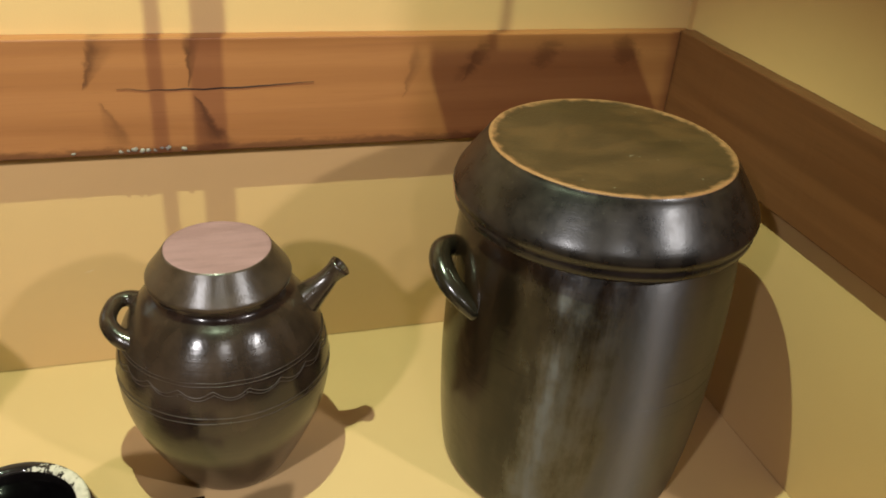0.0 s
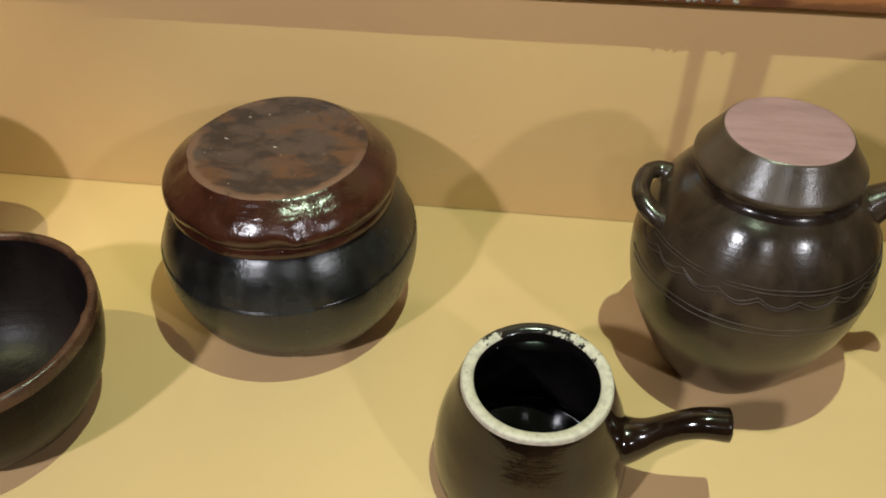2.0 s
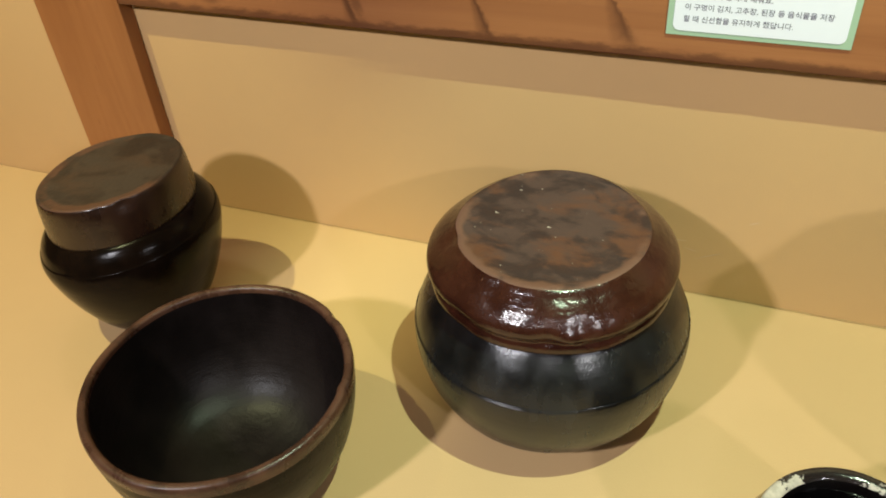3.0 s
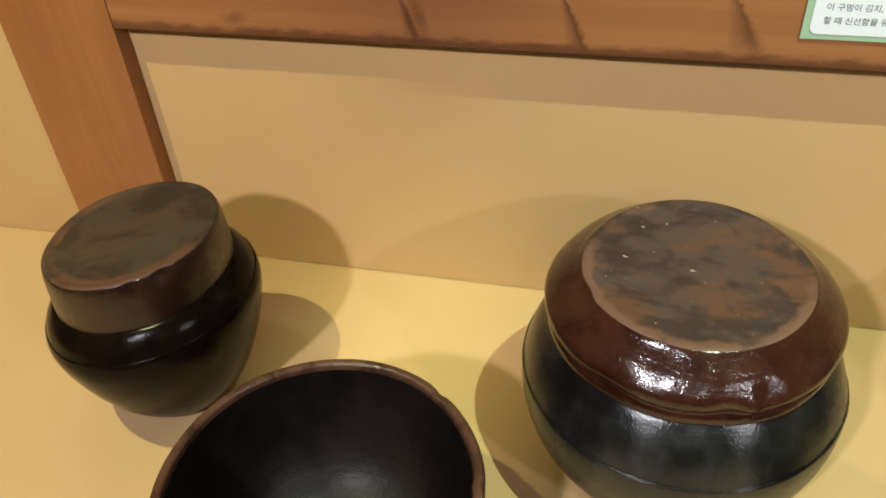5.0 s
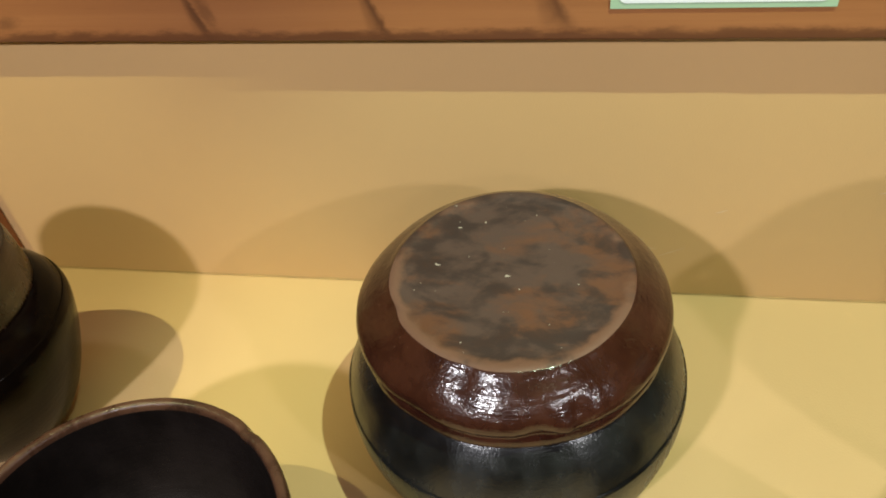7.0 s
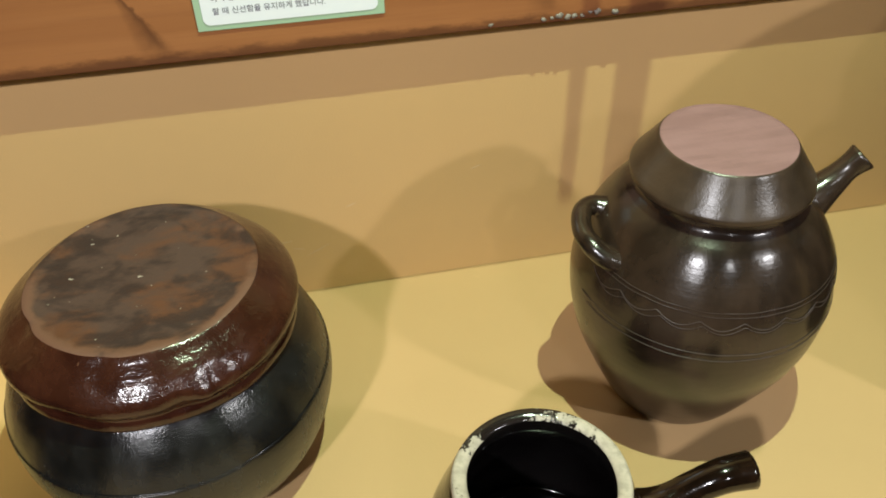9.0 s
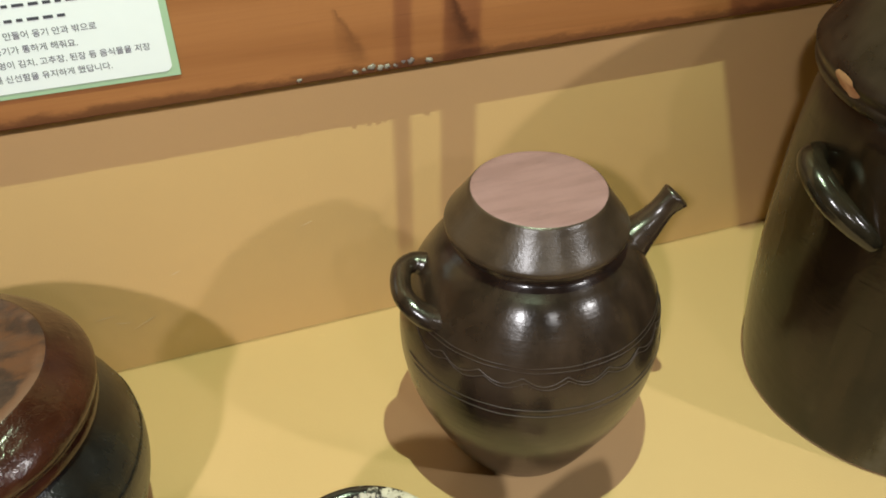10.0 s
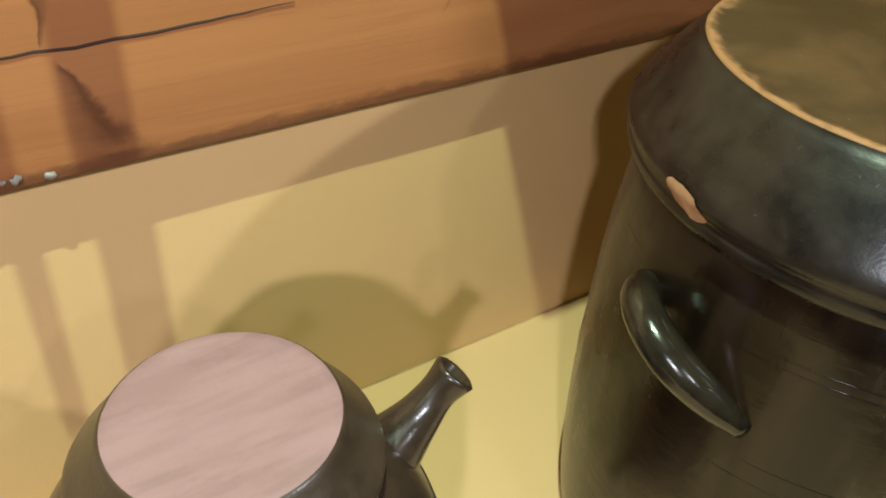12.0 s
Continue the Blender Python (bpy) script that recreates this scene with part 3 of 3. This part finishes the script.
def spouted_jar():
    jar = thing("spouted_jar", (0.275, -0.243, 0), "dark brown glazed spouted jar with a pinkish bare-clay lid", "jar")
    outer = [(0.066, 0.0), (0.070, 0.004), (0.0775, 0.015), (0.088, 0.035), (0.102, 0.065), (0.1165, 0.10), (0.1255, 0.133), (0.129, 0.163), (0.1275, 0.19),
             (0.121, 0.217), (0.109, 0.242), (0.095, 0.262), (0.083, 0.272), (0.0770, 0.2785), (0.076, 0.292)]
    shape = prof([(0.0, 0.0), (0.0, 0.0)] + [outer[0]] + outer + [(0.072, 0.292), (0.070, 0.27), (0.09, 0.25)], 4)
    body = part("body", lathe(shape, 112, 0.006, 1.0), M_SPOUTED, jar, "dark brown glaze with faint throwing rings")
    skin = radius_at(prof(outer, 4))
    for z, w, count, a0, a1, size in ((0.2215, 0, 0, 182, 358, 0.0006), (0.2175, 0, 0, 180, 360, 0.0005), (0.178, 0, 0, 185, 355, 0.0005), (0.171, 0, 0, 190, 350, 0.0004),
                                      (0.212, 0.0075, 9, 188, 352, 0.0008), (0.208, 0.0065, 9, 192, 348, 0.0005)):
        part("incised_line", ring_line(skin, z, 0, a0, a1, w, count, size, 0.0005), M_INCISED, body, "scalloped incised line" if count else "thin incised line")
    lid_shape = prof([(0.076, 0.2892), (0.0812, 0.2885), (0.0838, 0.2902), (0.0845, 0.2940), (0.0832, 0.2975), (0.0765, 0.3065), (0.0675, 0.3195), (0.0632, 0.3262), (0.0612, 0.328)], 4)
    top = disc(0.0612, 0.328, -0.0004)
    lid = part("lid", lathe(lid_shape + top[1:], 96, 0.006, 2.0, [(len(lid_shape) - 1, 999, 1)]), [M_SPOUTLID, M_SPOUTTOP], jar, "brown glazed cap with a flat bare pinkish clay top")
    handle = [(-0.096, 0.030, 0.243), (-0.110, 0.033, 0.246), (-0.1225, 0.025, 0.2455), (-0.1295, 0.004, 0.242), (-0.1275, -0.013, 0.2385), (-0.1170, -0.025, 0.2310), (-0.100, -0.031, 0.2235)]
    part("handle", tube(handle, [0.014, 0.0106, 0.0098, 0.0098, 0.0104, 0.0122, 0.0150], 18, 0.9), M_SPOUTED, jar, "looped side handle with glossy dark glaze")
    spout = [(0.090, -0.005, 0.236), (0.104, -0.006, 0.250), (0.119, -0.006, 0.264), (0.132, -0.006, 0.2785), (0.1435, -0.007, 0.2905)]
    part("spout", tube(spout, [0.027, 0.0205, 0.0150, 0.0122, 0.0148], 20, 1.0, 0.018), M_SPOUTED, jar, "short tapered pouring spout")
    return jar


def large_jar():
    jar = thing("large_jar", (0.724, -0.313, 0), "tall dark brown glazed storage jar with an upturned lid", "jar")
    outer = [(0.160, 0.0), (0.1635, 0.004), (0.1655, 0.012), (0.1685, 0.035), (0.1735, 0.09), (0.1768, 0.16), (0.1768, 0.22), (0.1755, 0.28), (0.1730, 0.325), (0.1695, 0.358), (0.164, 0.380), (0.158, 0.388), (0.157, 0.41)]
    shape = prof([(0.0, 0.0), (0.0, 0.0)] + [outer[0]] + outer + [(0.15, 0.41), (0.15, 0.36)], 5)
    body = part("body", lathe(shape, 128, 0.004, 5.0), M_BIG, jar, "dark brown glaze with vertical runs")
    skin = radius_at(prof(outer, 4))
    for z, a0, a1 in ((0.338, 150, 400), (0.331, 170, 380), (0.252, 200, 350), (0.236, 195, 345), (0.207, 205, 340), (0.19, 200, 350)):
        part("incised_line", ring_line(skin, z, 0, a0, a1, 0, 0, 0.00035, -0.0001), M_BIG, body)
    lid_shape = prof([(0.160, 0.3832), (0.1705, 0.3822), (0.1760, 0.3842), (0.1786, 0.3885), (0.1792, 0.3930), (0.1786, 0.3960), (0.1790, 0.3990), (0.1812, 0.4035), (0.1812, 0.4085), (0.1770, 0.4180), (0.1650, 0.4360), (0.1510, 0.4555), (0.1455, 0.4620), (0.1438, 0.4645)], 4)
    edge = [(0.1432, 0.4652), (0.1410, 0.4657), (0.1390, 0.4652)]
    top = disc(0.1378, 0.4644, -0.0012, 12)
    n = len(lid_shape)
    lid = part("lid", lathe(lid_shape + edge + top, 128, 0.006, 8.0, [(0, 7, 2), (n - 2, 999, 1)]), [M_BIGLID, M_BIGTOP, M_RIMCLAY], jar, "black-brown glazed lid with a flat olive clay top")
    # glaze chip on the flank of the lid
    bm = bmesh.new()
    ring = []
    for k in range(18):
        q = 2 * math.pi * k / 18
        w = 1 + 0.35 * noise.noise(Vector((math.cos(q) * 1.6, math.sin(q) * 1.6, 4)))
        a, z = radians(171) + 0.095 * w * math.cos(q), 0.4025 + 0.0085 * w * math.sin(q) - 0.003 * math.cos(q)
        r = float(np.interp(z, [0.3842, 0.3885, 0.393, 0.396, 0.399, 0.4035, 0.4085, 0.4185, 0.437], [0.176, 0.1786, 0.1788, 0.1776, 0.1784, 0.1812, 0.1815, 0.1775, 0.168])) + 0.0009
        ring.append(bm.verts.new((r * math.cos(a), r * math.sin(a), z)))
    mid = bm.verts.new((0.1824 * math.cos(radians(171)), 0.1824 * math.sin(radians(171)), 0.4035))
    for k in range(18):
        bm.faces.new((mid, ring[k], ring[(k + 1) % 18]))
    part("chip", bm, M_CHIP, lid, "pale chip in the glaze")
    lug = [(-0.156, 0.044, 0.313), (-0.174, 0.040, 0.3205), (-0.1890, 0.027, 0.3235), (-0.195, 0.008, 0.3175), (-0.192, -0.014, 0.3055), (-0.1805, -0.034, 0.291), (-0.164, -0.051, 0.275)]
    radii = [0.018, 0.0142, 0.0134, 0.0144, 0.0146, 0.0132, 0.0100]
    part("handle", tube(lug, radii, 18, 0.9), M_BIGLUG, jar, "thick lug handle with glossy glaze")
    part("handle", tube([(-x, -y, z) for x, y, z in lug], radii, 18, 0.9), M_BIGLUG, jar, "thick lug handle with glossy glaze")
    return jar


def round_lidded_jar():
    jar = thing("round_lidded_jar", (-0.261, -0.214, 0), "squat black glazed jar under a red-brown mottled lid", "jar")
    outer = [(0.098, 0.0), (0.104, 0.003), (0.118, 0.016), (0.134, 0.036), (0.1465, 0.062), (0.1535, 0.09), (0.1555, 0.112), (0.1545, 0.1265), (0.1545, 0.1265), (0.1535, 0.1285), (0.149, 0.143), (0.1405, 0.162), (0.129, 0.178), (0.120, 0.187), (0.118, 0.2)]
    shape = prof([(0.0, 0.0), (0.0, 0.0)] + [outer[0]] + outer + [(0.11, 0.2), (0.11, 0.18)], 4)
    body = part("body", lathe(shape, 112, 0.006, 11.0), M_POTBLACK, jar, "black glaze with a ridge round the belly")
    skin = radius_at(prof(outer, 4))
    part("ridge", ring_line(skin, 0.1275, 0, 0, 360, 0, 0, 0.0016), M_POTBLACK, body, "thin raised ridge")
    lid_shape = prof([(0.118, 0.183), (0.1275, 0.182), (0.1315, 0.1855), (0.1318, 0.1915), (0.1298, 0.1965), (0.1308, 0.1995), (0.1342, 0.2045), (0.1352, 0.2110), (0.1325, 0.2180), (0.1225, 0.2290), (0.1085, 0.2395), (0.1035, 0.2436), (0.1015, 0.2448)], 4)
    edge = [(0.1005, 0.2453), (0.0970, 0.2452), (0.0935, 0.2446)]
    top = disc(0.0920, 0.2441, -0.0015, 12)
    n = len(lid_shape)
    part("lid", lathe(lid_shape + edge + top, 128, 0.014, 14.0, [(n - 3, 999, 1)], [(283, 0.206, 0.004, 0.012), (297, 0.219, 0.004, 0.008), (292, 0.209, -0.003, 0.007), (240, 0.2, 0.003, 0.02), (255, 0.236, 0.003, 0.010), (205, 0.24, 0.003, 0.012)]),
         [M_REDLID, M_REDTOP], jar, "red-brown glazed lid with a mottled bare top")
    return jar


def small_lidded_jar():
    jar = thing("small_lidded_jar", (-0.825, -0.236, 0), "black-brown glazed jar with a straight-sided dark lid", "jar")
    outer = [(0.056, 0.0), (0.060, 0.003), (0.071, 0.017), (0.0865, 0.04), (0.100, 0.068), (0.111, 0.098), (0.1175, 0.124), (0.1185, 0.139), (0.1165, 0.1485), (0.1165, 0.1485), (0.1150, 0.1510), (0.110, 0.163), (0.101, 0.174), (0.092, 0.179), (0.090, 0.19)]
    shape = prof([(0.0, 0.0), (0.0, 0.0)] + [outer[0]] + outer + [(0.085, 0.19), (0.085, 0.17)], 4)
    body = part("body", lathe(shape, 104, 0.008, 21.0, lean=0.12), M_LEFT, jar, "black-brown glaze with a shiny shoulder")
    skin = radius_at(prof(outer, 4))
    part("ridge", ring_line(skin, 0.1493, 0.12, 0, 360, 0, 0, 0.0013), M_LEFT, body, "thin raised ridge")
    lid_shape = prof([(0.088, 0.1735), (0.0945, 0.173), (0.0965, 0.176), (0.0965, 0.184), (0.0955, 0.205), (0.0940, 0.222), (0.0925, 0.2290), (0.0912, 0.2312)], 4)
    edge = [(0.0905, 0.2318), (0.0885, 0.2322), (0.0868, 0.2318)]
    top = disc(0.086, 0.2313, -0.001, 10)
    n = len(lid_shape)
    part("lid", lathe(lid_shape + edge + top, 104, 0.01, 25.0, [(n - 2, 999, 1)], [(318, 0.226, 0.004, 0.009), (300, 0.229, 0.002, 0.006)], 0.12), [M_LEFTLID, M_LEFTTOP], jar, "dark brown lid with a flat bare top and worn edge")
    return jar


def bowl():
    ob = thing("deep_bowl", (-0.556, -0.44, 0), "deep dark brown glazed bowl with a worn rim", "bowl")
    outer = [(0.074, 0.0), (0.079, 0.002), (0.092, 0.014), (0.108, 0.033), (0.124, 0.062), (0.1345, 0.095), (0.1395, 0.127), (0.141, 0.147)]
    rim = [(0.1412, 0.1525), (0.1395, 0.1568), (0.1355, 0.158), (0.1318, 0.1562)]
    inner = [(0.1305, 0.151), (0.1295, 0.13), (0.1255, 0.10), (0.116, 0.068), (0.1, 0.04), (0.078, 0.022), (0.05, 0.014), (0.02, 0.0125), (0.0, 0.0125)]
    a, b, c = prof([(0.0, 0.0), (0.0, 0.0)] + [outer[0]] + outer, 4), prof([outer[-1]] + rim + [inner[0]], 3), prof(inner, 4)
    n, m = len(a), len(a) + len(b) - 1
    part("body", lathe(a + b[1:] + c[1:], 112, 0.008, 31.0, [(0, n - 2, 0), (n - 2, m - 1, 2), (m - 1, 999, 1)], [(55, 0.157, 0.003, 0.007), (10, 0.157, 0.002, 0.006)]), [M_BOWL, M_BOWLIN, M_BOWLRIM], ob, "dark glazed wall with throwing rings inside")
    return ob


def handled_pot():
    ob = thing("handled_pot", (0.05, -0.438, 0), "glossy black-brown pot with a side handle and cream rim", "pot")
    outer = [(0.095, 0.0), (0.0985, 0.004), (0.1015, 0.018), (0.102, 0.04), (0.0995, 0.065), (0.0935, 0.092), (0.0845, 0.118), (0.0780, 0.138), (0.0755, 0.1445)]
    rim = [(0.0747, 0.1485), (0.0727, 0.1503), (0.0685, 0.1502), (0.0640, 0.1484), (0.0618, 0.1450)]
    inner = [(0.0612, 0.136), (0.069, 0.115), (0.080, 0.085), (0.088, 0.05), (0.085, 0.022), (0.07, 0.0125), (0.03, 0.012), (0.0, 0.0125)]
    a, b, c = prof([(0.0, 0.0), (0.0, 0.0)] + [outer[0]] + outer, 4), prof([outer[-1]] + rim + [inner[0]], 3), prof(inner, 4)
    n, m = len(a), len(a) + len(b) - 1
    part("body", lathe(a + b[1:] + c[1:], 104, 0.008, 41.0, [(0, n - 1, 0), (n - 1, m - 5, 2), (m - 5, 999, 1)]), [M_MUG, M_MUGIN, M_MUGRIM], ob, "glossy treacle glaze with a cream speckled rim")
    grip = [(0.078, -0.008, 0.076), (0.096, -0.009, 0.079), (0.116, -0.010, 0.091), (0.137, -0.011, 0.1085), (0.160, -0.012, 0.1205), (0.187, -0.012, 0.1215)]
    part("handle", tube(grip, [0.034, 0.025, 0.0175, 0.0150, 0.0158, 0.0172], 18, 0.95, 0.012), M_MUG, ob, "upturned hollow tube handle")
    return ob


spouted_jar()
large_jar()
round_lidded_jar()
small_lidded_jar()
bowl()
handled_pot()
